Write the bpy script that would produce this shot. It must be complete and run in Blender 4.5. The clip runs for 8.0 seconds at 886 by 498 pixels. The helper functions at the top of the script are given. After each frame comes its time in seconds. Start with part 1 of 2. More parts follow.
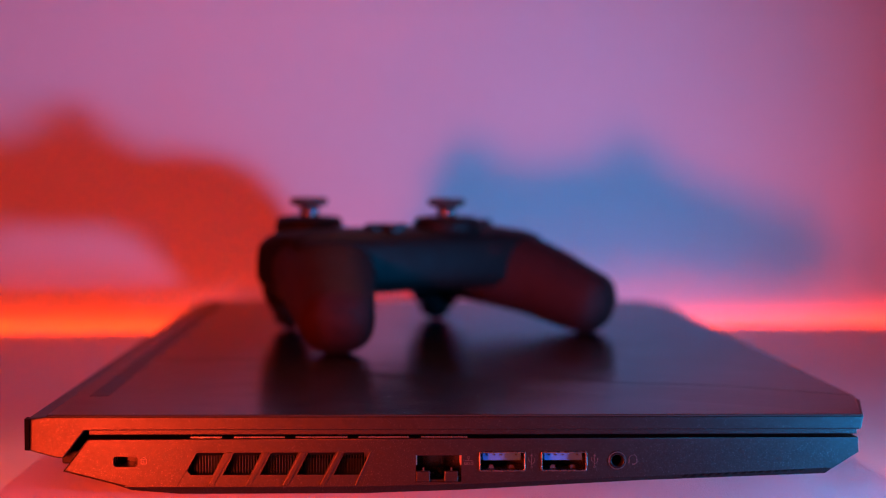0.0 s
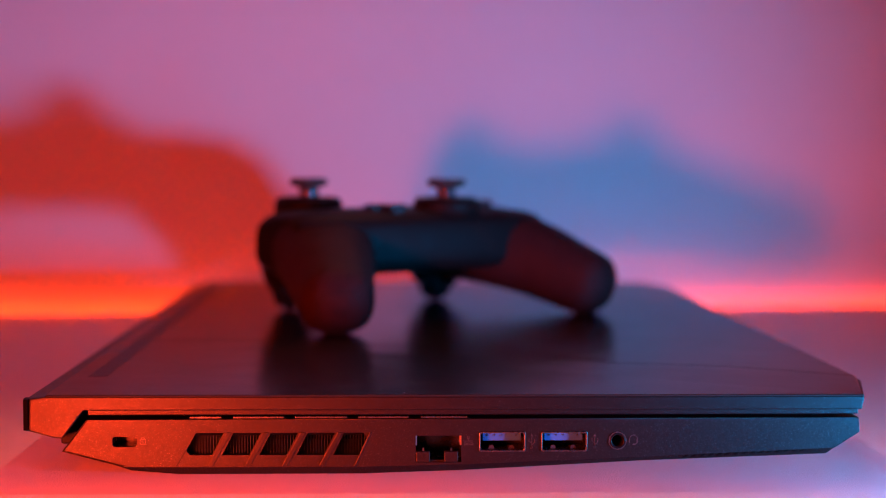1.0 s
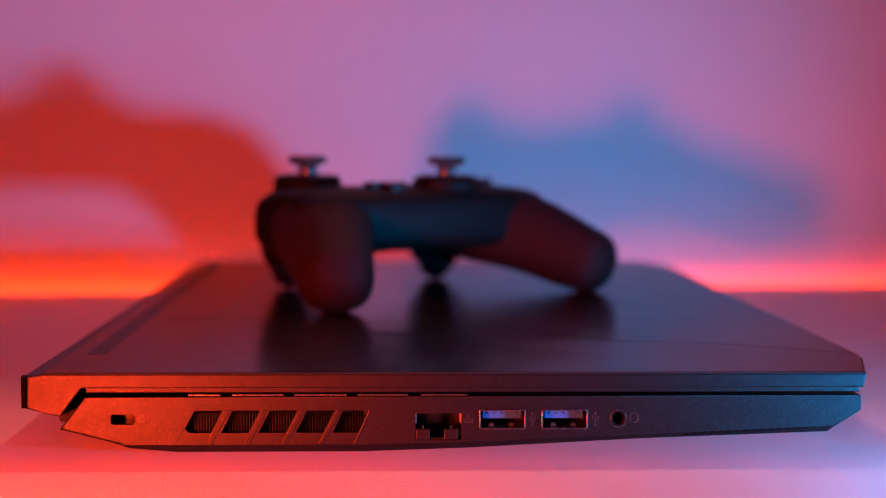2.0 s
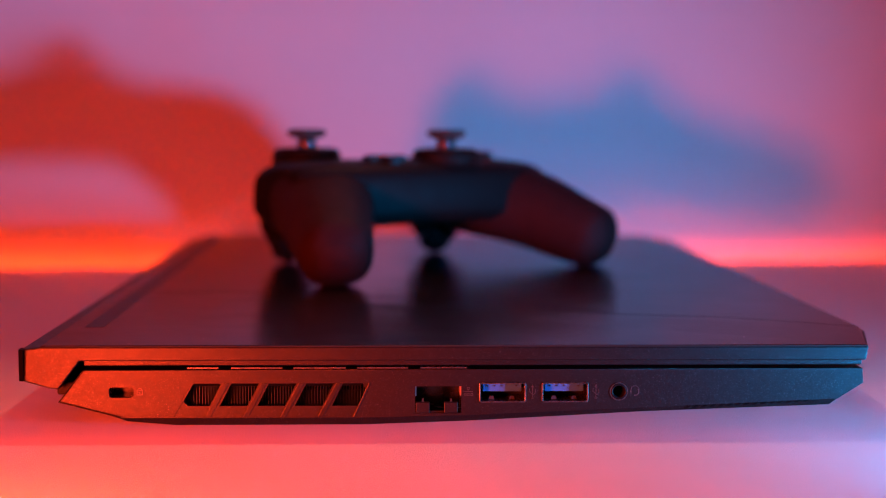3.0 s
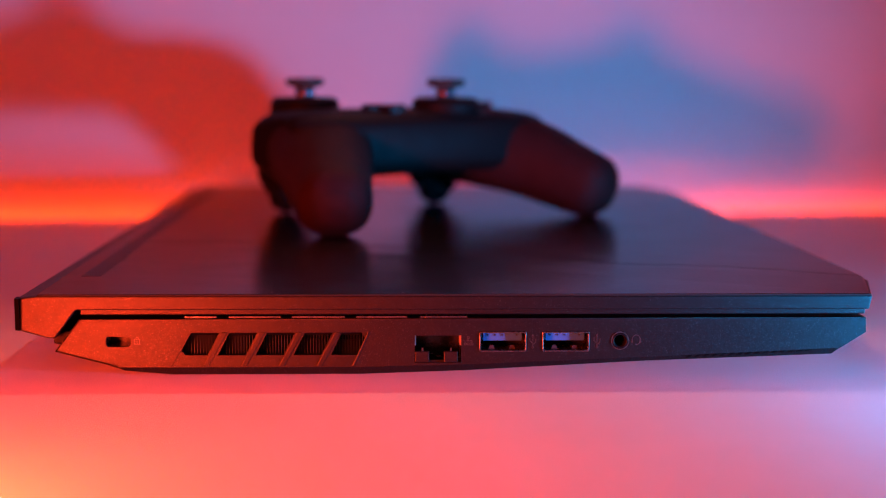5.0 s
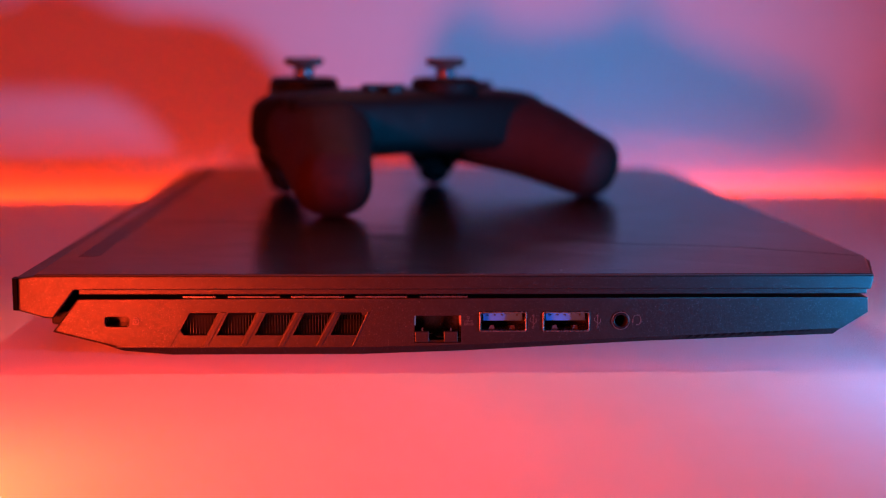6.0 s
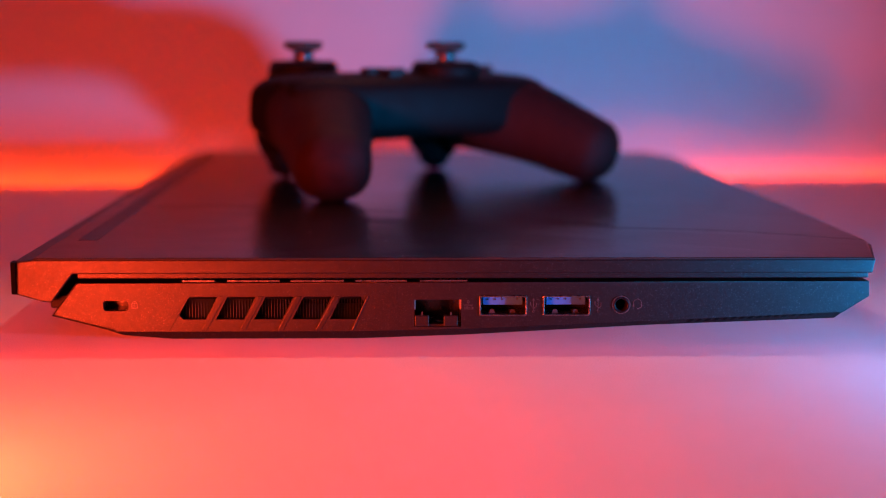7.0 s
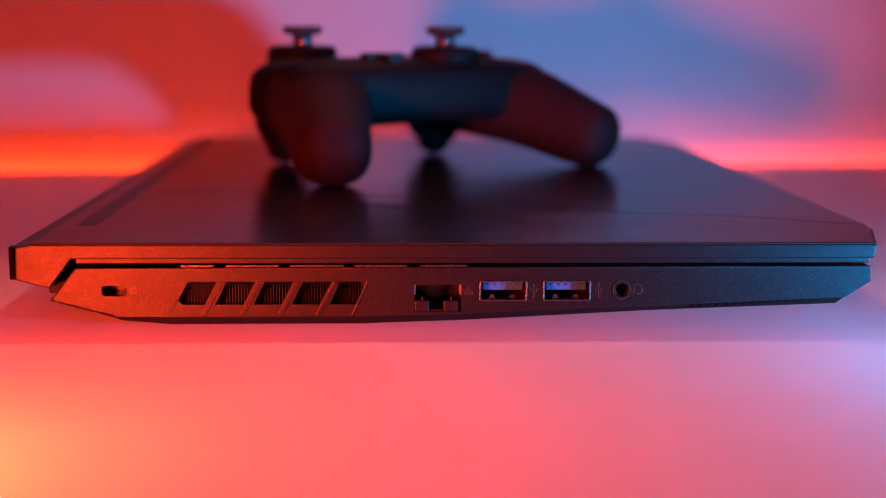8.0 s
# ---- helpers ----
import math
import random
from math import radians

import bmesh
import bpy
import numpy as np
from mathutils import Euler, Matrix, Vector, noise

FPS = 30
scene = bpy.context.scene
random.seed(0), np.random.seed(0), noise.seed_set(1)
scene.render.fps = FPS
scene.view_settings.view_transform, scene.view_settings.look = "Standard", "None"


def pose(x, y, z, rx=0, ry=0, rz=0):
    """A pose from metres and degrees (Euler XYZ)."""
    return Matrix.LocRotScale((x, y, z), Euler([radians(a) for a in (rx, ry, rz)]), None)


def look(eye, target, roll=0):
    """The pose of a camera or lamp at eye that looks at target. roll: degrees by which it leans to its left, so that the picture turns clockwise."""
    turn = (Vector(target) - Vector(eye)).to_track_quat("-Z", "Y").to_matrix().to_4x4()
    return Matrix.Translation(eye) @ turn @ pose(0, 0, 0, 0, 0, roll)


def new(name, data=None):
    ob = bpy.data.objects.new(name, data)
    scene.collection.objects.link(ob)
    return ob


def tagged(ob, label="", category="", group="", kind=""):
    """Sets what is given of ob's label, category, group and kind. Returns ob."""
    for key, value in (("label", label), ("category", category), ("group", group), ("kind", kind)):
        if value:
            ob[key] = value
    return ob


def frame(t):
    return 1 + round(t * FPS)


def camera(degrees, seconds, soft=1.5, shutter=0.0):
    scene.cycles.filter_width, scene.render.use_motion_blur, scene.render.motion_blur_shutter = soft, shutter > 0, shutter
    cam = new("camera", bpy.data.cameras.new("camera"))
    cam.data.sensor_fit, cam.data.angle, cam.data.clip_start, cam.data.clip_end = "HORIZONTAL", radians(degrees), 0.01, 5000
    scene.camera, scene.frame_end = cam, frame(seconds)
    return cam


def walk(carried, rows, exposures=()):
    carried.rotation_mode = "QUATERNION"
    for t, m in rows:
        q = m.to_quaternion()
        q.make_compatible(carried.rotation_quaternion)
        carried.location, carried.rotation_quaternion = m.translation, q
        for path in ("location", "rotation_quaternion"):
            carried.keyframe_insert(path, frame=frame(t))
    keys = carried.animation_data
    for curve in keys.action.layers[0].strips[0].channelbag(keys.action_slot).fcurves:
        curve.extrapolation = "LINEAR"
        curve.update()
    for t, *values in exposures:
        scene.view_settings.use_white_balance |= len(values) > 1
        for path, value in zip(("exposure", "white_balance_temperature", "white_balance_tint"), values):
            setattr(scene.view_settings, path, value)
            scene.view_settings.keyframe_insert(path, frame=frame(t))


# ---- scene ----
cam = camera(36.70, 8.0, soft=1.1)
cam.data.dof.use_dof = True
cam.data.dof.focus_distance = 0.405
cam.data.dof.aperture_fstop = 6.2
# seconds, eye x y z, yaw, pitch, roll
ROWS = [
    (0.0, -0.01846, -0.40434, 0.09934, -2.263, -3.274, -0.328),
    (0.5, -0.01844, -0.40340, 0.09877, -2.269, -3.655, -0.328),
    (1.0, -0.01843, -0.40262, 0.09829, -2.274, -4.012, -0.328),
    (1.5, -0.01842, -0.40146, 0.09758, -2.282, -4.390, -0.328),
    (3.0, -0.01837, -0.39751, 0.09518, -2.308, -5.816, -0.328),
    (3.5, -0.01836, -0.39637, 0.09448, -2.316, -6.383, -0.328),
    (4.0, -0.01834, -0.39515, 0.09373, -2.324, -6.923, -0.328),
    (4.5, -0.01833, -0.39431, 0.09323, -2.330, -7.355, -0.328),
    (6.0, -0.01829, -0.39149, 0.09150, -2.349, -8.492, -0.328),
    (6.5, -0.01829, -0.39083, 0.09110, -2.353, -8.830, -0.328),
    (7.0, -0.01828, -0.39005, 0.09063, -2.358, -9.093, -0.328),
    (7.5, -0.01827, -0.38930, 0.09017, -2.363, -9.377, -0.328),
    (8.0, -0.01826, -0.38856, 0.08972, -2.368, -9.643, -0.328),
]
walk(cam, [(t, pose(x, y, z, 90 + pitch, roll, yaw)) for t, x, y, z, yaw, pitch, roll in ROWS])

# ---- light: a red and a blue lamp low on the desk, each with an added front fill, an LED strip behind the desk, a small warm lamp above, an added weak red fill overhead ----
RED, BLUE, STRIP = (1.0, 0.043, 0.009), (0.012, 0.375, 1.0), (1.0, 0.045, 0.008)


def lamp(name, where, aim, power, colour, size, cone):
    data = bpy.data.lights.new(name, "SPOT")
    data.energy, data.color, data.shadow_soft_size = power, colour, size
    data.spot_size, data.spot_blend = radians(cone), 1.0
    ob = new(name, data)
    ob.matrix_world = look(where, aim)
    return ob


lamp("red_lamp", (-0.204, -0.222, 0.034), (0.32, 0.31, 0.08), 9.9, RED, 0.024, 167)
# extra red spot added to brighten the near desk at left
lamp("red_fill_front", (-0.158, -0.150, 0.0135), (-0.090, -0.096, -0.0560), 13.0, RED, 0.008, 122)
lamp("blue_lamp", (0.304, -0.100, 0.019), (-0.06, 0.33, 0.08), 9.2, BLUE, 0.018, 99)
# extra blue spot added for the laptop's right end and near desk
lamp("blue_fill_front", (0.200, -0.076, 0.0115), (0.04, -0.085, 0.010), 3.0, BLUE, 0.007, 150)
lamp("back_lamp", (0.03, 0.25, 0.36), (0.0, -0.12, 0.0), 2.7, (1.0, 0.38, 0.32), 0.006, 80)
# soft red fill added overhead to redden the desk, no fixture there
glow_data = bpy.data.lights.new("red_fill_overhead", "AREA")
glow_data.energy, glow_data.color, glow_data.size, glow_data.spread = 0.36, (1.0, 0.05, 0.05), 0.4, radians(60)
new("red_fill_overhead", glow_data).matrix_world = look((0.0, 0.22, 1.25), (0.0, 0.10, 0.0))
world = bpy.data.worlds.new("room_air")
world.use_nodes = True
world.node_tree.nodes["Background"].inputs[0].default_value = (0.004, 0.003, 0.005, 1)
scene.world = world
scene.view_settings.exposure = 0.0

# ---- materials ----


class Mat:
    """A small builder round one Principled material."""

    def __init__(self, name, colour, rough=0.5, metal=0.0, spec=0.5):
        self.m = bpy.data.materials.new(name)
        self.m.use_nodes = True
        self.t = self.m.node_tree
        self.b = self.t.nodes["Principled BSDF"]
        self.b.inputs["Base Color"].default_value = (*colour, 1)
        self.b.inputs["Roughness"].default_value = rough
        self.b.inputs["Metallic"].default_value = metal
        self.b.inputs["Specular IOR Level"].default_value = spec
        self.co = self.t.nodes.new("ShaderNodeTexCoord").outputs["Object"]

    def link(self, a, b):
        self.t.links.new(a, b)

    def noise(self, scale, detail=4.0, rough=0.6, stretch=(1, 1, 1)):
        mp = self.t.nodes.new("ShaderNodeMapping")
        mp.inputs["Scale"].default_value = stretch
        self.link(self.co, mp.inputs[0])
        n = self.t.nodes.new("ShaderNodeTexNoise")
        n.inputs["Scale"].default_value, n.inputs["Detail"].default_value, n.inputs["Roughness"].default_value = scale, detail, rough
        self.link(mp.outputs[0], n.inputs["Vector"])
        return n.outputs["Fac"]

    def cells(self, scale):
        n = self.t.nodes.new("ShaderNodeTexVoronoi")
        n.inputs["Scale"].default_value = scale
        self.link(self.co, n.inputs["Vector"])
        return n

    def ramp(self, fac, stops):
        r = self.t.nodes.new("ShaderNodeValToRGB")
        el = r.color_ramp.elements
        while len(el) < len(stops):
            el.new(0.5)
        for e, (p, c) in zip(el, stops):
            e.position = p
            e.color = (*c, 1) if isinstance(c, tuple) else (c, c, c, 1)
        self.link(fac, r.inputs[0])
        return r.outputs[0]

    def colour(self, out):
        self.link(out, self.b.inputs["Base Color"])
        return self

    def rough(self, out):
        self.link(out, self.b.inputs["Roughness"])
        return self

    def bump(self, fac, strength, distance):
        n = self.t.nodes.new("ShaderNodeBump")
        n.inputs["Strength"].default_value, n.inputs["Distance"].default_value = strength, distance
        self.link(fac, n.inputs["Height"])
        old = self.b.inputs["Normal"].links
        if old:
            self.link(old[0].from_socket, n.inputs["Normal"])
        self.link(n.outputs[0], self.b.inputs["Normal"])
        return self

    def tilt(self, vector, amount):
        """Leans the surface of every cell its own way, as flakes lie in paint."""
        sub = self.t.nodes.new("ShaderNodeVectorMath")
        sub.operation = "SUBTRACT"
        sub.inputs[1].default_value = (0.5, 0.5, 0.5)
        self.link(vector, sub.inputs[0])
        mul = self.t.nodes.new("ShaderNodeVectorMath")
        mul.operation = "MULTIPLY_ADD"
        mul.inputs[1].default_value = (amount, amount, amount)
        self.link(sub.outputs[0], mul.inputs[0])
        geo = self.t.nodes.new("ShaderNodeNewGeometry")
        self.link(geo.outputs["Normal"], mul.inputs[2])
        nrm = self.t.nodes.new("ShaderNodeVectorMath")
        nrm.operation = "NORMALIZE"
        self.link(mul.outputs[0], nrm.inputs[0])
        self.link(nrm.outputs[0], self.b.inputs["Normal"])
        return self


# painted wall: slightly uneven white
wall_paint = Mat("wall_paint", (0.75, 0.75, 0.75), 0.85)
wall_paint.colour(wall_paint.ramp(wall_paint.noise(2.2), [(0.3, (0.70, 0.70, 0.71)), (0.7, (0.78, 0.77, 0.77))]))
wall_paint.bump(wall_paint.noise(420, 3), 0.25, 0.0006)
# white satin desk top with a fine orange-peel grain
desk_white = Mat("desk_white", (0.72, 0.70, 0.70), 0.42)
desk_white.colour(desk_white.ramp(desk_white.noise(9), [(0.3, (0.66, 0.64, 0.64)), (0.7, (0.74, 0.72, 0.72))]))
desk_white.rough(desk_white.ramp(desk_white.noise(60), [(0.3, 0.35), (0.7, 0.44)]))
desk_white.bump(desk_white.noise(2000, 2, 0.6), 1.0, 0.00055)
desk_white.b.inputs["IOR"].default_value = 1.65
# charcoal plastic with metal flakes
flake = Mat("flaked_plastic", (0.05, 0.05, 0.05), 0.40, 1.0)
fl = flake.cells(5200)
flake.colour(flake.ramp(fl.outputs["Color"], [(0.0, 0.023), (0.60, 0.028), (0.84, 0.034), (0.98, 0.085)]))
flake.rough(flake.ramp(flake.noise(300), [(0.3, 0.41), (0.7, 0.47)]))
flake.tilt(fl.outputs["Color"], 0.13)
flake.bump(flake.noise(3600, 2, 0.7), 0.3, 0.0001)
# lid: smoother dark anodised sheet with a faint brushing and dust
cover_dark = Mat("lid_cover", (0.016, 0.015, 0.017), 0.2, 0, 0.5)
cover_dark.b.inputs["IOR"].default_value = 1.25
cover_dark.colour(cover_dark.ramp(cover_dark.noise(14), [(0.3, (0.0065, 0.006, 0.0065)), (0.7, (0.010, 0.009, 0.010))]))
cover_dark.rough(cover_dark.ramp(cover_dark.noise(40, 4, 0.7, (1, 2, 1)), [(0.3, 0.18), (0.7, 0.23)]))
cover_dark.bump(cover_dark.noise(900, 2), 0.05, 0.00005)
black_gloss = Mat("black_gloss", (0.010, 0.010, 0.011), 0.22)
black_gloss.rough(black_gloss.ramp(black_gloss.noise(200), [(0.3, 0.18), (0.7, 0.3)]))
trim_dark = Mat("trim_dark", (0.004, 0.004, 0.005), 0.34, 0, 0.2)
trim_dark.b.inputs["IOR"].default_value = 1.3
trim_dark.bump(trim_dark.noise(900, 2), 0.1, 0.00005)
cap_black = Mat("cap_black", (0.0012, 0.0012, 0.0013), 0.5, 0, 0.05)
black_matt = Mat("black_matt", (0.006, 0.006, 0.006), 0.7, 0, 0.2)
black_matt.bump(black_matt.noise(900, 2), 0.2, 0.0001)
steel = Mat("port_steel", (0.15, 0.15, 0.158), 0.24, 1.0)
steel.rough(steel.ramp(steel.noise(700), [(0.3, 0.18), (0.7, 0.36)]))
shield_metal = Mat("shield_metal", (0.22, 0.22, 0.23), 0.45, 0.3)
brass = Mat("contact_gold", (0.75, 0.55, 0.25), 0.3, 1.0)
usb_blue = Mat("tongue_blue", (0.02, 0.10, 0.26), 0.40, 0.0, 0.25)
fin_metal = Mat("fin_metal", (0.06, 0.065, 0.07), 0.5, 1.0)
icon_paint = Mat("icon_print", (0.036, 0.036, 0.037), 0.4)
rubber = Mat("rubber", (0.02, 0.02, 0.02), 0.8)
rubber.bump(rubber.noise(700), 0.3, 0.0002)
pad_black = Mat("pad_black", (0.0045, 0.0045, 0.005), 0.6, 0, 0.12)
pad_black.rough(pad_black.ramp(pad_black.noise(120), [(0.3, 0.52), (0.7, 0.64)]))
pad_black.bump(pad_black.noise(1500, 2), 0.25, 0.0001)
pad_grip = Mat("grip_rubber", (0.018, 0.006, 0.007), 0.7, 0, 0.10)
pad_grip.colour(pad_grip.ramp(pad_grip.noise(150), [(0.3, (0.015, 0.006, 0.007)), (0.7, (0.021, 0.008, 0.009))]))
pad_grip.bump(pad_grip.cells(900).outputs["Distance"], 0.4, 0.0002)
stem_grey = Mat("stick_stem", (0.12, 0.12, 0.125), 0.30, 1.0)
floor_wood = Mat("floor_wood", (0.22, 0.14, 0.09), 0.5)
floor_wood.colour(floor_wood.ramp(floor_wood.noise(3, 5, 0.6, (1, 12, 1)), [(0.3, (0.16, 0.10, 0.06)), (0.7, (0.28, 0.18, 0.11))]))
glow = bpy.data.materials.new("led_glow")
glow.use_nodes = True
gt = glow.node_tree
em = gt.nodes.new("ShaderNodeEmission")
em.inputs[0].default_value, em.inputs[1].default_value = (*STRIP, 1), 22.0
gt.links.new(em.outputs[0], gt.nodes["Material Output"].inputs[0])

# ---- mesh helpers ----


def part(name, bm, material, parent=None, label="", smooth=False, bevel=0.0):
    """Links a bmesh as one mesh object under a thing or a part."""
    bmesh.ops.recalc_face_normals(bm, faces=bm.faces[:])
    me = bpy.data.meshes.new(name)
    if smooth:
        for f in bm.faces:
            f.smooth = True
    bm.to_mesh(me)
    bm.free()
    me.materials.append(material.m if isinstance(material, Mat) else material)
    ob = new(name, me)
    ob.parent = parent
    if bevel:
        md = ob.modifiers.new("edge", "BEVEL")
        md.width, md.segments, md.limit_method, md.angle_limit = bevel, 2, "ANGLE", radians(25)
    if label:
        tagged(ob, label)
    return ob


def thing(name, m, label, category, kind="", group=""):
    return_ob = new(name)
    return_ob.empty_display_size = 0.02
    return_ob.matrix_world = m
    return tagged(return_ob, label, category, group, kind)


def add_box(bm, x0, x1, y0, y1, z0, z1):
    m = Matrix.Translation(((x0 + x1) / 2, (y0 + y1) / 2, (z0 + z1) / 2)) @ Matrix.Diagonal((x1 - x0, y1 - y0, z1 - z0, 1))
    return bmesh.ops.create_cube(bm, size=1, matrix=m)["verts"]


def box(*ext):
    bm = bmesh.new()
    add_box(bm, *ext)
    return bm


def loft(rings, caps=(True, True)):
    """A skin over rings of equally many points."""
    bm = bmesh.new()
    vs = [[bm.verts.new(p) for p in ring] for ring in rings]
    n = len(vs[0])
    for a, b in zip(vs, vs[1:]):
        for i in range(n):
            bm.faces.new((a[i], a[(i + 1) % n], b[(i + 1) % n], b[i]))
    if caps[0]:
        bm.faces.new(vs[0])
    if caps[1]:
        bm.faces.new(vs[-1])
    return bm


def prism(points, y0, y1):
    """A profile in x, z pushed along y."""
    return loft([[(x, y0, z) for x, z in points], [(x, y1, z) for x, z in points]])


def lathe(profile, n=32, axis="z"):
    """A turned body from (radius, height) pairs."""
    rings = []
    for r, h in profile:
        ring = []
        for i in range(n):
            a = 2 * math.pi * i / n
            c, s = r * math.cos(a), r * math.sin(a)
            ring.append((c, s, h) if axis == "z" else (c, h, s))
        rings.append(ring)
    return loft(rings)


def holed(outer, holes, y0, y1):
    """A plate in the x, z plane with openings through it."""
    bm = bmesh.new()
    edges = []
    for ring in (outer, *holes):
        vs = [bm.verts.new((x, y0, z)) for x, z in ring]
        edges += [bm.edges.new((a, b)) for a, b in zip(vs, vs[1:] + vs[:1])]
    bmesh.ops.triangle_fill(bm, edges=edges, use_beauty=True)
    ext = bmesh.ops.extrude_face_region(bm, geom=bm.faces[:])
    bmesh.ops.translate(bm, vec=(0, y1 - y0, 0), verts=[g for g in ext["geom"] if isinstance(g, bmesh.types.BMVert)])
    return bm


def round_rect(x0, x1, z0, z1, r, n=4):
    pts = []
    for cx, cz, a0 in ((x1 - r, z1 - r, 0), (x0 + r, z1 - r, 90), (x0 + r, z0 + r, 180), (x1 - r, z0 + r, 270)):
        for i in range(n + 1):
            a = radians(a0 + 90 * i / n)
            pts.append((cx + r * math.cos(a), cz + r * math.sin(a)))
    return pts


def circle(cx, cz, r, n=24):
    return [(cx + r * math.cos(2 * math.pi * i / n), cz + r * math.sin(2 * math.pi * i / n)) for i in range(n)]


# ---- the room ----
TURN = 5.4  # the desk and the wall are turned a little against the laptop
ROOM = pose(0.025, 0.444, 0, 0, 0, TURN)  # on the desk's rear edge


def slab(name, ext, material, label, category):
    ob = part(name, box(*ext), material)
    ob.matrix_world = ROOM
    return tagged(ob, label, category, kind="structure")


GAP = 0.012  # between the desk's rear edge and the wall
slab("wall_north", (-1.6, 1.6, GAP, GAP + 0.12, -0.74, 1.7), wall_paint, "smooth white painted wall lit pink and purple", "wall")
slab("wall_south", (-1.6, 1.6, -2.52, -2.40, -0.74, 1.7), wall_paint, "plain white wall that closes the room", "wall")
slab("wall_west", (-1.72, -1.6, -2.52, GAP + 0.12, -0.74, 1.7), wall_paint, "plain white side wall of the room", "wall")
slab("wall_east", (1.6, 1.72, -2.52, GAP + 0.12, -0.74, 1.7), wall_paint, "plain white side wall of the room", "wall")
slab("ceiling", (-1.72, 1.72, -2.52, GAP + 0.12, 1.7, 1.8), wall_paint, "plain white ceiling of the room", "ceiling")
slab("floor", (-1.72, 1.72, -2.52, GAP + 0.12, -0.84, -0.74), floor_wood, "brown wooden floor under the desk", "floor")

desk = thing("desk", ROOM, "white satin desk with a fine-grained top", "desk")
part("desktop", box(-0.7, 0.7, -0.98, 0, -0.025, 0), desk_white, desk, bevel=0.001)
for lx in (-0.64, 0.58):
    for ly in (-0.95, -0.10):
        part("leg", box(lx, lx + 0.05, ly, ly + 0.05, -0.74, -0.025), desk_white, desk, bevel=0.002)

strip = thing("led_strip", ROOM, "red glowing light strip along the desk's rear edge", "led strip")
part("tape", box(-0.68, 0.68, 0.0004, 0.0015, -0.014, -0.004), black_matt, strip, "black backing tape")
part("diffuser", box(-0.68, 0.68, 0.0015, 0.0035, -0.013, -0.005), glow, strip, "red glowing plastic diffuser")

# ---- the laptop: its left side faces -y, its hinge end is at -x ----
L = 0.0255  # height of the lid's near edge
W = 0.361   # width of the laptop, along y
laptop = thing("laptop", pose(0, 0, 0), "closed charcoal gaming laptop lying on the white desk", "laptop")

LID = [(-0.1280, 0.0243), (-0.1222, 0.0250), (0.1283, 0.0250), (0.1275, 0.0207), (-0.1107, 0.0207),
       (-0.1171, 0.0122), (-0.1198, 0.0125), (-0.1283, 0.0146)]


def lid_ring(y, right, left):
    return [(x + (right if x > 0.1 else -left if x < -0.125 else 0), y, z) for x, z in LID]


lid = part("lid", loft([lid_ring(0, 0, -0.0014), lid_ring(0.0016, 0.0004, 0), lid_ring(0.029, 0.0092, 0), lid_ring(0.334, 0.0092, 0),
                        lid_ring(W - 0.002, 0, 0), lid_ring(W, -0.0004, -0.0014)]), flake, laptop, "charcoal flaked plastic lid frame", bevel=0.0004)
part("lid_lip", box(-0.1095, 0.1265, 0.0006, 0.012, 0.0192, 0.0210), flake, lid, bevel=0.0003)
# the dark end face at the hinge corner
part("end_cap", loft([[(-0.1287, 0.0004, 0.0242), (-0.1272, -0.0003, 0.0242), (-0.1272, -0.0003, 0.0147), (-0.1287, 0.0004, 0.0147)],
                      [(-0.1289, 0.004, 0.0242), (-0.1272, 0.004, 0.0242), (-0.1272, 0.004, 0.0147), (-0.1289, 0.004, 0.0147)]]), cap_black, lid, "black end cap")


def sheet(outline, z_of, thick):
    """A thin cover plate over an outline in x, y, its height given point by point."""
    return loft([[(x, y, z_of(x, y) - thick) for x, y in outline], [(x, y, z_of(x, y)) for x, y in outline]])


CREASE = [(-0.1218, 0.118), (-0.075, 0.116), (-0.020, 0.104), (0.020, 0.098), (0.061, 0.0590), (0.098, 0.0520), (0.1360, 0.0320)]
RISE = 0.0005
near_outline = [(-0.1218, 0.0006), (0.1275, 0.0006), (0.1362, 0.0292)] + [(x, y - 0.0006) for x, y in reversed(CREASE)]
far_outline = [(x, y + 0.0004) for x, y in CREASE] + [(0.1362, 0.334), (0.1270, W - 0.001), (-0.1218, W - 0.001)]
crease_pts = {(x, round(y - 0.0006, 6)) for x, y in CREASE}
part("cover_front", sheet(near_outline, lambda x, y: L + (RISE if (x, round(y, 6)) in crease_pts else 0), 0.0005), cover_dark, lid, "dark satin cover panel")
part("cover_rear", sheet(far_outline, lambda x, y: L + RISE, 0.0008), cover_dark, lid, "dark satin cover panel")
part("cover_edge", box(-0.1219, 0.1279, -0.0002, 0.0006, L - 0.0005, L - 0.0001), black_matt, lid, "thin dark gap under the cover")
strip_rings = []
for y in (0.0335, 0.0750, 0.1180, 0.3240, 0.3385):
    z = L + RISE * min(1.0, y / 0.1170)
    strip_rings.append([(-0.1168, y, z - 0.0003), (-0.1102, y, z - 0.0003), (-0.1104, y, z + 0.00006), (-0.1166, y, z + 0.00006)])
part("rear_strip", loft(strip_rings), trim_dark, lid, "dark trim strip by the hinge")

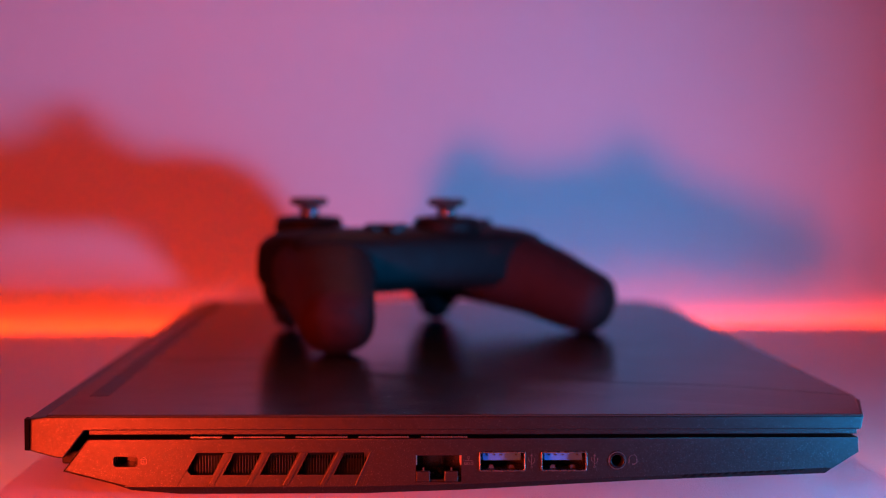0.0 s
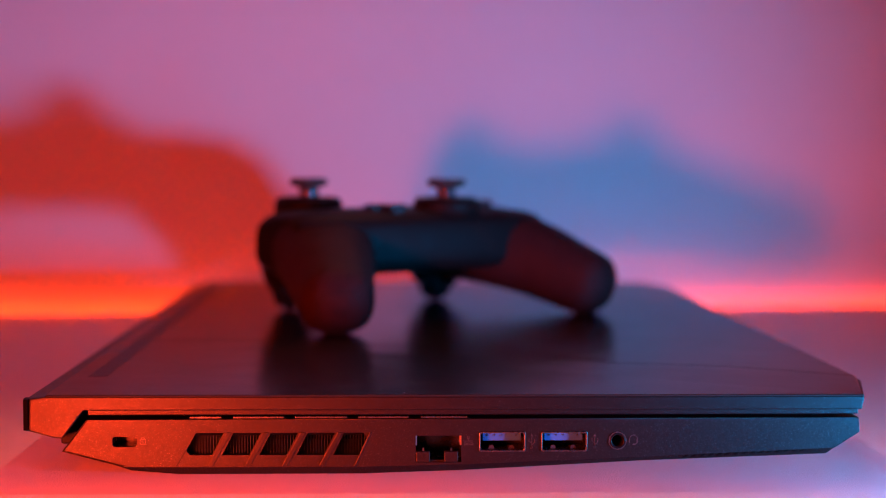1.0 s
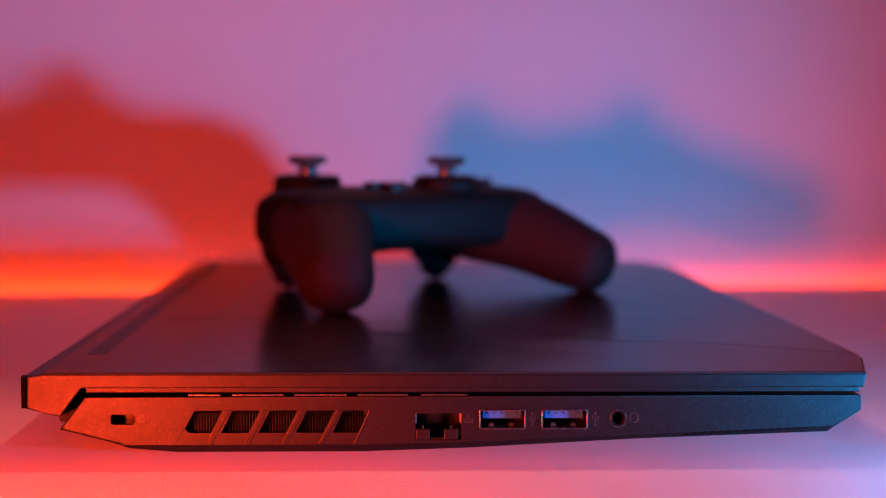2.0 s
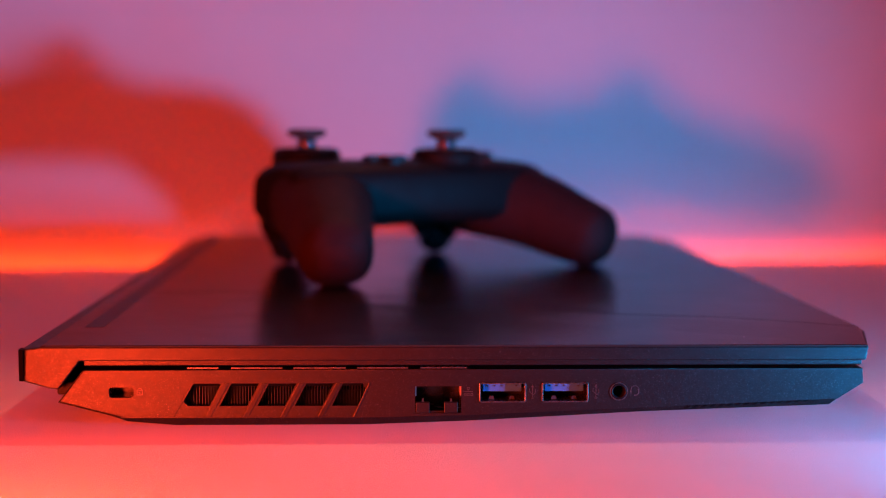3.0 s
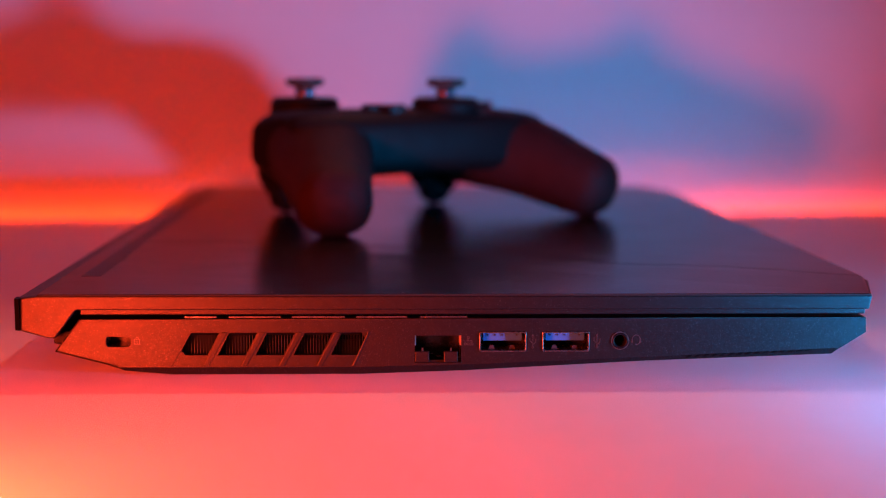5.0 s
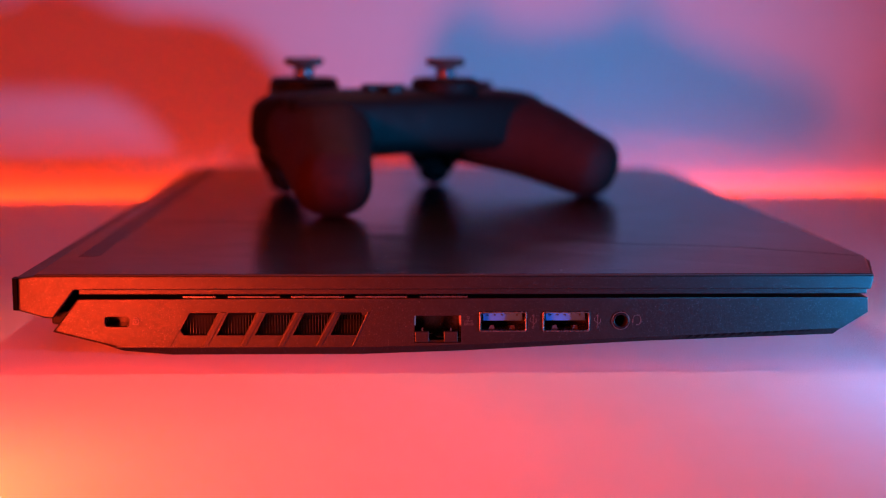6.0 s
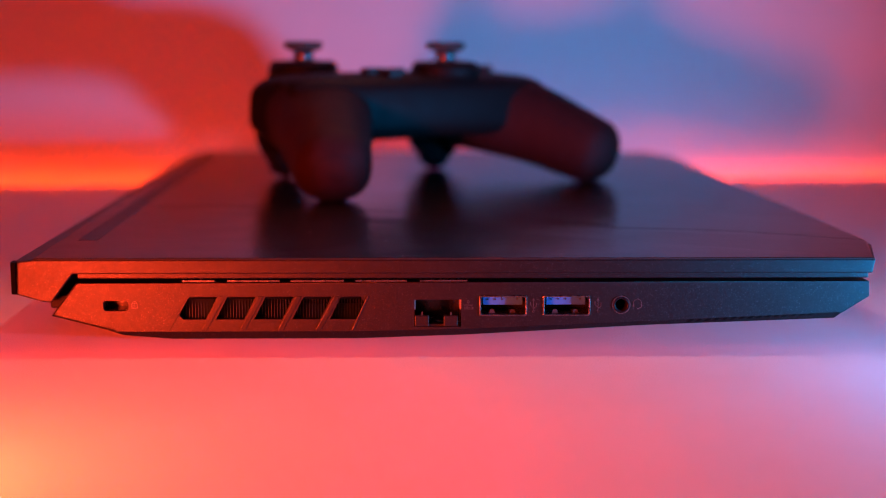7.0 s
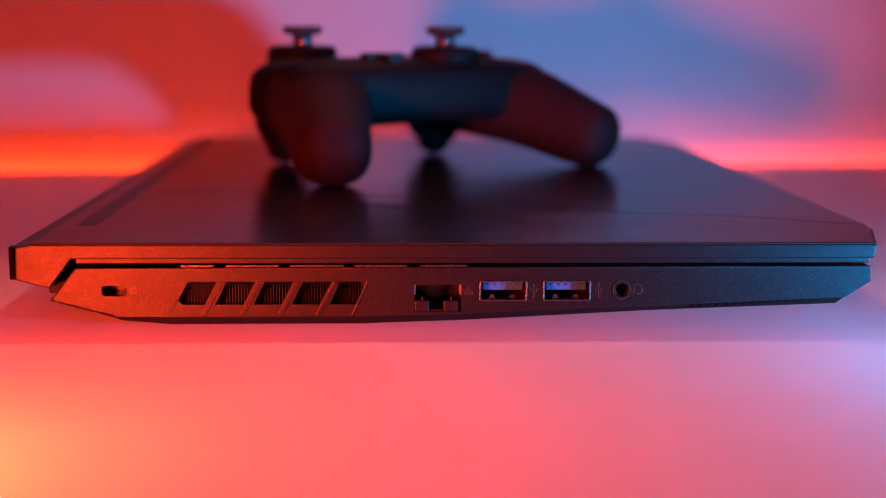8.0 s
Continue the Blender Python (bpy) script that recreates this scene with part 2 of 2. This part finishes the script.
# base: side panel with real openings, a shell behind it, a bevel below
BASE = [(-0.1098, 0.0179), (0.1266, 0.0182), (0.1269, 0.0137), (0.1192, 0.0088), (0.0650, 0.0064), (0.0047, 0.0040),
        (-0.0263, 0.0034), (-0.0826, 0.0034), (-0.0988, 0.0035), (-0.1172, 0.0083)]
UNDER = [(-0.1098, 0.0179), (0.1266, 0.0182), (0.1266, 0.0130), (0.1175, 0.0064), (0.0600, 0.0044), (0.0047, 0.0016),
         (-0.0263, 0.0006), (-0.0826, 0.0006), (-0.0970, 0.0018), (-0.1150, 0.0078)]
VENT_PITCH, VENT = 0.01125, [(-0.0656, 0.0139), (-0.0573, 0.0139), (-0.0608, 0.0070), (-0.0691, 0.0070)]
vents = [[(-0.0769, 0.0139), (-0.0686, 0.0139), (-0.0721, 0.0070), (-0.0787, 0.0070), (-0.0800, 0.0084)]]
vents += [[(x + VENT_PITCH * i, z) for x, z in VENT] for i in range(3)]
vents += [[(-0.0321, 0.0139), (-0.0262, 0.0139), (-0.0251, 0.0118), (-0.0276, 0.0070), (-0.0354, 0.0070)]]
USB = [(0.0091, 0.0234), (0.0281, 0.0424)]
lock_hole = round_rect(-0.1021, -0.0947, 0.0096, 0.0128, 0.0009)
rj_hole = [(-0.0103, 0.0129), (0.0037, 0.0129), (0.0037, 0.0046), (-0.0103, 0.0046)]
usb_holes = [round_rect(a, b, 0.0079, 0.0141, 0.0005, 2) for a, b in USB]
jack_hole = circle(0.0517, 0.0112, 0.0025)
base = part("base", holed(BASE, vents + [lock_hole, rj_hole, jack_hole] + usb_holes, 0.0, 0.0014), flake, laptop, "charcoal flaked plastic base with ports")
part("shell", loft([[(x, 0.0014, z) for x, z in BASE], [(x, 0.0028, z) for x, z in UNDER], [(x, W, z) for x, z in UNDER]], (False, True)), flake, base)
edge_rings = []
for x, z in ((-0.1094, 0.01785), (0.1264, 0.01815)):
    edge_rings.append([(x, 0.00012 + 0.00013 * math.cos(math.pi * k / 4), z + 0.00013 * math.sin(math.pi * k / 4)) for k in range(8)])
part("rim", loft(edge_rings), flake, base, "rounded upper rim", smooth=True)
# the lower black strip stands in for shade on the down-facing chamfer
for name, (ax, az), (bx, bz) in (("slope_seam", (-0.1172, 0.0083), (-0.1098, 0.0179)), ("lower_edge_shade", (-0.1172, 0.0083), (-0.0988, 0.0035))):
    part(name, loft([[(ax, y, az), (bx, y, bz), (bx + 0.0005, y, bz + (0.0004 if bz < az else 0)), (ax + 0.0005, y, az + (0.0004 if bz < az else 0))] for y in (-0.00012, 0.001)]), cap_black, base)
part("inner_wall", box(-0.105, 0.122, 0.014, 0.016, 0.009, 0.0175), black_matt, base)
for i in range(64):
    fx = -0.0800 + i * 0.00087
    part("fin", box(fx, fx + 0.00008, 0.0036, 0.010, 0.0062, 0.0148), fin_metal, base)
for ring in vents:
    xa, xb = ring[0][0], ring[1][0]
    part("vent_bevel", loft([[(xa, 0.0002, 0.0139), (xa, 0.0013, 0.0139), (xa - 0.0005, 0.0013, 0.0129)],
                             [(xb, 0.0002, 0.0139), (xb, 0.0013, 0.0139), (xb - 0.0005, 0.0013, 0.0129)]]), flake, base)
for i in range(5):
    dx, wide = VENT_PITCH * i, 0.0017 if i < 4 else 0.0007
    x1 = -0.0678 + dx if i < 4 else -0.0243
    x0 = x1 - 0.0057 if i < 4 else -0.0290
    part("rib", loft([[(x1, y, 0.0141), (x1 + wide, y, 0.0141), (x0 + wide, y, 0.0037), (x0, y, 0.0037)] for y in (-0.0003, 0.0012)]), flake, base, bevel=0.00015)
part("groove", loft([[(-0.0801, y, 0.0088), (-0.0797, y, 0.0086), (-0.0826, y, 0.0037), (-0.0830, y, 0.0037)] for y in (-0.00005, 0.001)]), black_matt, base)
part("lock_slot", loft([[(x, 0.0006, z) for x, z in round_rect(-0.1021, -0.0947, 0.0096, 0.0128, 0.0009)],
                        [(x, 0.008, z) for x, z in round_rect(-0.1021, -0.0947, 0.0096, 0.0128, 0.0009)]], (False, True)), black_gloss, base, "security lock slot")
# glossy strips added in the gap under the lid to give its glints
for a, b in ((-0.0789, -0.0693), (-0.0657, -0.0503), (-0.0470, -0.0312), (-0.0279, -0.0125), (-0.0087, 0.0055)):
    part("gap_glint", box(a, b, 0.0006, 0.004, 0.01825, 0.0187), steel, base, "slim bright strip added for a glint in the gap")
part("hinge_cover", box(-0.1186, -0.1120, 0.0045, 0.355, 0.0096, 0.0135), black_matt, base, bevel=0.0006)
for fy in (0.035, 0.31):
    for fa, fb in ((-0.095, -0.055), (0.07, 0.10)):
        part("rubber_foot", box(fa, fb, fy, fy + 0.012, 0.0, 0.008 if fa > 0 else 0.003), rubber, base)
# slots of the speaker under the front edge
for i in range(15):
    gx = 0.0720 + i * 0.0026
    gz = 0.0066 + (gx - 0.0720) * 0.047
    part("grille_slot", loft([[(gx, 0.0026 + d, gz - 0.0014), (gx + 0.0013, 0.0026 + d, gz - 0.0014), (gx + 0.0023, 0.0011 + d, gz - 0.0001), (gx + 0.0010, 0.0011 + d, gz - 0.0001)]
                              for d in (0, 0.0008)]), cap_black, base)

# network socket
rj = part("network_port", loft([[(x, 0.0004, z) for x, z in rj_hole], [(x, 0.013, z) for x, z in rj_hole]], (False, True)), black_gloss, base, "black network socket")
for a in (-0.0101, -0.0015):
    part("tab", box(a, a + 0.0042, -0.0001, 0.0012, 0.0047, 0.0080), flake, rj, bevel=0.0002)
    part("spring", box(a + 0.0019, a + 0.0024, 0.0004, 0.0010, 0.0080, 0.0090), steel, rj)
for a in (-0.0103, 0.0033):
    part("side_shield", box(a, a + 0.0004, 0.0006, 0.006, 0.0098, 0.0128), shield_metal, rj, "bright metal shield")
part("hinge_pin", box(-0.0065, -0.0010, 0.0008, 0.0020, 0.0044, 0.0052), flake, rj)
for i in range(8):
    part("contact", box(-0.0076 + i * 0.0012, -0.0072 + i * 0.0012, 0.009, 0.0125, 0.0112, 0.0116), brass, rj)

for a, b in USB:
    port = part("usb_port", holed(round_rect(a, b, 0.0079, 0.0141, 0.0006, 3), [round_rect(a + 0.0005, b - 0.0005, 0.0084, 0.0136, 0.0004, 2)], -0.00035, 0.010), steel, base, "steel socket shell", bevel=0.00012)
    part("back", box(a + 0.0004, b - 0.0004, 0.0098, 0.0108, 0.0083, 0.0137), black_matt, port)
    part("tongue", box(a + 0.0012, b - 0.0012, 0.0022, 0.0100, 0.0108, 0.0132), usb_blue, port, "blue plastic tongue", bevel=0.0002)
    for k in range(4):
        cx = a + 0.0032 + k * 0.0024
        part("contact", box(cx, cx + 0.0010, 0.0045, 0.009, 0.01068, 0.0108), brass, port)
    for k in (0.0030, 0.0092):
        part("latch_spring", loft([[(a + k, 0.0015, 0.0085), (a + k + 0.0018, 0.0015, 0.0085), (a + k + 0.0014, 0.0015, 0.0096), (a + k + 0.0004, 0.0015, 0.0096)],
                                   [(a + k, 0.0060, 0.0085), (a + k + 0.0018, 0.0060, 0.0085), (a + k + 0.0014, 0.0045, 0.0088), (a + k + 0.0004, 0.0045, 0.0088)]]), fin_metal, port)
    for k in (0.0024, 0.0046, 0.0068, 0.0112):
        part("dimple", box(a + k, a + k + 0.0005, 0.0020, 0.0026, 0.0124, 0.0128), black_matt, port)

jack = part("audio_jack", loft([[(x, y, z) for x, z in circle(0.0517, 0.0112, r)] for y, r in
                                ((0.0006, 0.0026), (-0.0002, 0.0025), (-0.0004, 0.0022), (-0.0003, 0.0019), (0.0004, 0.00165), (0.012, 0.0016))], (False, True)), trim_dark, base, "black headphone socket", smooth=True)
part("collar", loft([[(x, y, z) for x, z in circle(0.0517, 0.0112, r)] for y, r in ((0.0002, 0.0028), (-0.00025, 0.0028), (-0.00025, 0.0025), (0.0002, 0.0025))], (False, False)), steel, jack)


def icon(name, bars, ox, oz):
    """A small printed sign made of thin bars (x, z, x, z, width)."""
    bm = bmesh.new()
    for x0, z0, x1, z1, w in bars:
        a = Vector((x0 + ox, 0, z0 + oz))
        b = Vector((x1 + ox, 0, z1 + oz))
        d = (b - a).normalized() * (w / 2)
        n = Vector((-d.z, 0, d.x))
        vs = []
        for y in (-0.00012, 0.0002):
            vs.append([bm.verts.new(p + Vector((0, y, 0))) for p in (a - d - n, b + d - n, b + d + n, a - d + n)])
        bm.faces.new(vs[0])
        bm.faces.new(vs[1])
        for i in range(4):
            bm.faces.new((vs[0][i], vs[0][(i + 1) % 4], vs[1][(i + 1) % 4], vs[1][i]))
    return part(name, bm, icon_paint, base, "small printed port sign")


def arc_bars(cx, cz, r, a0, a1, n, w):
    p = [(cx + r * math.cos(radians(a0 + (a1 - a0) * i / n)), cz + r * math.sin(radians(a0 + (a1 - a0) * i / n))) for i in range(n + 1)]
    return [(*p[i], *p[i + 1], w) for i in range(n)]


U = 0.00016
lock_sign = [(0, 0, 0.0016, 0, U), (0.0016, 0, 0.0016, 0.0014, U), (0.0016, 0.0014, 0, 0.0014, U), (0, 0.0014, 0, 0, U), (0.0008, 0.0005, 0.0008, 0.0009, U)] + arc_bars(0.0008, 0.0014, 0.0006, 0, 180, 6, U)
icon("port_sign", lock_sign, -0.0937, 0.0105)
net = []
for cx, cz in ((0.0011, 0.0021), (0.0002, 0.0002), (0.0011, 0.0002), (0.0022, 0.0002)):
    net += [(cx - 0.0003, cz - 0.0003, cx + 0.0003, cz - 0.0003, U), (cx + 0.0003, cz - 0.0003, cx + 0.0003, cz + 0.0003, U), (cx + 0.0003, cz + 0.0003, cx - 0.0003, cz + 0.0003, U), (cx - 0.0003, cz + 0.0003, cx - 0.0003, cz - 0.0003, U)]
net += [(0.0011, 0.0018, 0.0011, 0.0012, U), (0.0, 0.0011, 0.0024, 0.0011, U)]
icon("port_sign", net, 0.0047, 0.0101)
usb_sign = [(0.0010, 0.0, 0.0010, 0.0036, U), (0.0010, 0.0010, 0.0001, 0.0018, U), (0.0001, 0.0018, 0.0001, 0.0026, U), (0.0010, 0.0006, 0.0019, 0.0014, U), (0.0019, 0.0014, 0.0019, 0.0024, U),
            (0.0007, 0.0032, 0.0010, 0.0038, U), (0.0013, 0.0032, 0.0010, 0.0038, U)] + arc_bars(0.0010, -0.0002, 0.0003, 0, 360, 8, U)
icon("port_sign", usb_sign, 0.0243, 0.0094)
icon("port_sign", usb_sign, 0.0437, 0.0094)
phones = arc_bars(0.0014, 0.0012, 0.0012, -10, 190, 10, U) + [(0.0002, 0.0002, 0.0002, 0.0011, 2 * U), (0.0026, 0.0002, 0.0026, 0.0011, 2 * U), (0.0026, 0.0, 0.0018, -0.0005, U), (0.0014, -0.0005, 0.0018, -0.0005, 2 * U)]
icon("port_sign", phones, 0.0552, 0.0105)

# ---- the gamepad on the lid ----
TOP = L + RISE
PAD = pose(-0.0084, 0.2096, TOP, 0, 0, 33.1)
pad = thing("gamepad", PAD, "black gamepad with dark red grips resting on the laptop lid", "gamepad")


def oval(c, t, rs, ru, n=28, power=2.4):
    """A ring round c, across the direction t: rs to the side, ru upwards."""
    t = Vector(t).normalized()
    side = t.cross(Vector((0, 0, 1))).normalized()
    up = side.cross(t)
    ring = []
    for i in range(n):
        a = 2 * math.pi * i / n
        ca, sa = math.cos(a), math.sin(a)
        ring.append(tuple(Vector(c) + side * (rs * math.copysign(abs(ca) ** (2 / power), ca)) + up * (ru * math.copysign(abs(sa) ** (2 / power), sa))))
    return ring


def tube(stations, close_end=True, power=2.4):
    """Rings along stations (x, y, z, side radius, upward radius), closed by a rounded end."""
    pts = [Vector(s[:3]) for s in stations]
    rings = []
    for i, s in enumerate(stations):
        t = pts[min(i + 1, len(pts) - 1)] - pts[max(i - 1, 0)]
        rings.append(oval(s[:3], t, s[3], s[4], power=power))
    if close_end:
        t = (pts[-1] - pts[-2]).normalized()
        s = stations[-1]
        for k in (0.35, 0.62, 0.82, 0.95, 0.995):
            rings.append(oval(pts[-1] + t * (s[3] * k * 0.8), t, s[3] * math.sqrt(1 - k * k), s[4] * math.sqrt(1 - k * k), power=power))
    return loft(rings)


def spline(st, per=6):
    """More stations between the given ones, on a smooth line."""
    a = [np.array(s, float) for s in st]
    out = []
    for i in range(len(a) - 1):
        p0, p1, p2, p3 = a[max(i - 1, 0)], a[i], a[i + 1], a[min(i + 2, len(a) - 1)]
        for k in range(per):
            u = k / per
            out.append(0.5 * (2 * p1 + (p2 - p0) * u + (2 * p0 - 5 * p1 + 4 * p2 - p3) * u * u + (3 * p1 - p0 - 3 * p2 + p3) * u ** 3))
    out.append(a[-1])
    return [tuple(float(c) for c in s) for s in out]


# middle body: one rounded bar across
mid = [(-0.067, 0.007, 0.0330, 0.010, 0.0080), (-0.064, 0.007, 0.0330, 0.0200, 0.0130), (-0.050, 0.004, 0.0335, 0.0265, 0.0148), (-0.020, 0.000, 0.0342, 0.0275, 0.0143),
       (0.020, 0.000, 0.0342, 0.0275, 0.0143), (0.050, 0.004, 0.0332, 0.0265, 0.0140), (0.064, 0.007, 0.0322, 0.0200, 0.0112), (0.067, 0.007, 0.0330, 0.010, 0.0080)]
part("body", tube(spline(mid, 4), False, 4.2), pad_black, pad, "black plastic shell", smooth=True)
GRIP = [(0.0408, 0.012, 0.0305, 0.0246, 0.0178), (0.0472, -0.004, 0.0290, 0.0232, 0.0184), (0.0562, -0.021, 0.0240, 0.0192, 0.0174), (0.0632, -0.037, 0.0176, 0.0168, 0.0156), (0.0672, -0.046, 0.0141, 0.0154, 0.0146)]
for sx in (1, -1):
    side = [(sx * x, y, z, rs, ru) for x, y, z, rs, ru in GRIP]
    grip = part("grip", tube(spline(side)), pad_black, pad, "black grip end", smooth=True)
    full = spline(side)
    tip, heading = Vector(full[-1][:3]), (Vector(full[-1][:3]) - Vector(full[-2][:3])).normalized()
    panel = [(x, y, z, rs + 0.00008, ru + 0.00008) for x, y, z, rs, ru in full][3:]
    for k in (0.2, 0.35, 0.5, 0.62, 0.75, 0.87, 0.95, 0.985, 0.9985):
        shrink = math.sqrt(1 - k * k)
        panel.append((*(tip + heading * (full[-1][3] * k * 0.8)), full[-1][3] * shrink + 0.00008, full[-1][4] * shrink + 0.00008))
    part("grip_panel", tube(panel, False), pad_grip, grip, "dark red rubber panel", smooth=True)
    trig = [(sx * 0.0400, 0.016, 0.0360, 0.0190, 0.0100), (sx * 0.0405, 0.030, 0.0270, 0.0195, 0.0110), (sx * 0.0410, 0.0375, 0.0165, 0.0160, 0.0100), (sx * 0.0415, 0.0400, 0.0064, 0.0078, 0.0065)]
    part("trigger", tube(spline(trig, 4)), black_gloss, pad, "black trigger", smooth=True)
    part("bumper", tube(spline([(sx * 0.026, 0.0285, 0.0400, 0.004, 0.0045), (sx * 0.040, 0.0290, 0.0400, 0.0055, 0.005), (sx * 0.054, 0.0210, 0.0385, 0.005, 0.0045)], 4)), black_gloss, pad, smooth=True)

for name, sx, sy in (("thumbstick", -0.0422, 0.0208), ("thumbstick", 0.0108, -0.0123)):
    stick = part(name, lathe([(0.0045, 0.0), (0.0042, 0.006), (0.0044, 0.009), (0.006, 0.0100), (0.0010, 0.0102)]), stem_grey, pad, "grey stick stem", smooth=True)
    stick.location = (sx, sy, 0.0486)
    part("cap", lathe([(0.0010, 0.0090), (0.0060, 0.0092), (0.0082, 0.0102), (0.0087, 0.0114), (0.0084, 0.0126), (0.0072, 0.0131), (0.0060, 0.0126), (0.0010, 0.0122)]), rubber, stick, "black rubber cap", smooth=True)
    part("well_ring", lathe([(0.0155, -0.0030), (0.0152, 0.0020), (0.0142, 0.0040), (0.0125, 0.0047), (0.0100, 0.0046), (0.0062, 0.0020), (0.0010, 0.0020)]), pad_black, stick, "black ring round the stick", smooth=True)
dpad = part("dpad", box(-0.0095, 0.0095, -0.0032, 0.0032, -0.002, 0.0026), black_gloss, pad, "black direction pad", bevel=0.0006)
dpad.location = (-0.0222, -0.0123, 0.0482)
part("cross_arm", box(-0.0032, 0.0032, -0.0095, 0.0095, -0.002, 0.00258), black_gloss, dpad, bevel=0.0006)
for i in range(4):
    a = radians(90 * i)
    b = part("button", lathe([(0.0045, -0.001), (0.0045, 0.0022), (0.0038, 0.0030), (0.0010, 0.0032)], 20), black_gloss, pad, "round black button", smooth=True)
    b.location = (0.0400 + 0.0100 * math.cos(a), 0.0120 + 0.0100 * math.sin(a), 0.0478)
for bx in (-0.008, 0.008):
    b = part("menu_button", lathe([(0.0026, -0.001), (0.0026, 0.0008), (0.0020, 0.0012), (0.0006, 0.0013)], 16), black_gloss, pad, smooth=True)
    b.location = (bx, 0.010, 0.0470)

# ---- dust on the lid and on the desk ----
rng = random.Random(7)
dust_white = Mat("dust", (0.55, 0.52, 0.50), 0.9)


def dust(name, spots, label):
    bm = bmesh.new()
    for x, y, z, r in spots:
        bmesh.ops.create_icosphere(bm, subdivisions=1, radius=r, matrix=Matrix.Translation((x, y, z + r * 0.4)) @ Matrix.Diagonal((1.5, 1, 0.5, 1)))
    ob = part(name, bm, dust_white)
    return tagged(ob, label, "dust", kind="stuff")


lid_spots = []
for i in range(34):
    y = 0.002 + 0.09 * rng.random() ** 2
    lid_spots.append((rng.uniform(-0.11, 0.12), y, L + RISE * min(1, y / 0.09), rng.uniform(0.00006, 0.00014)))
dust("lid_dust", lid_spots, "pale specks of dust on the laptop lid")
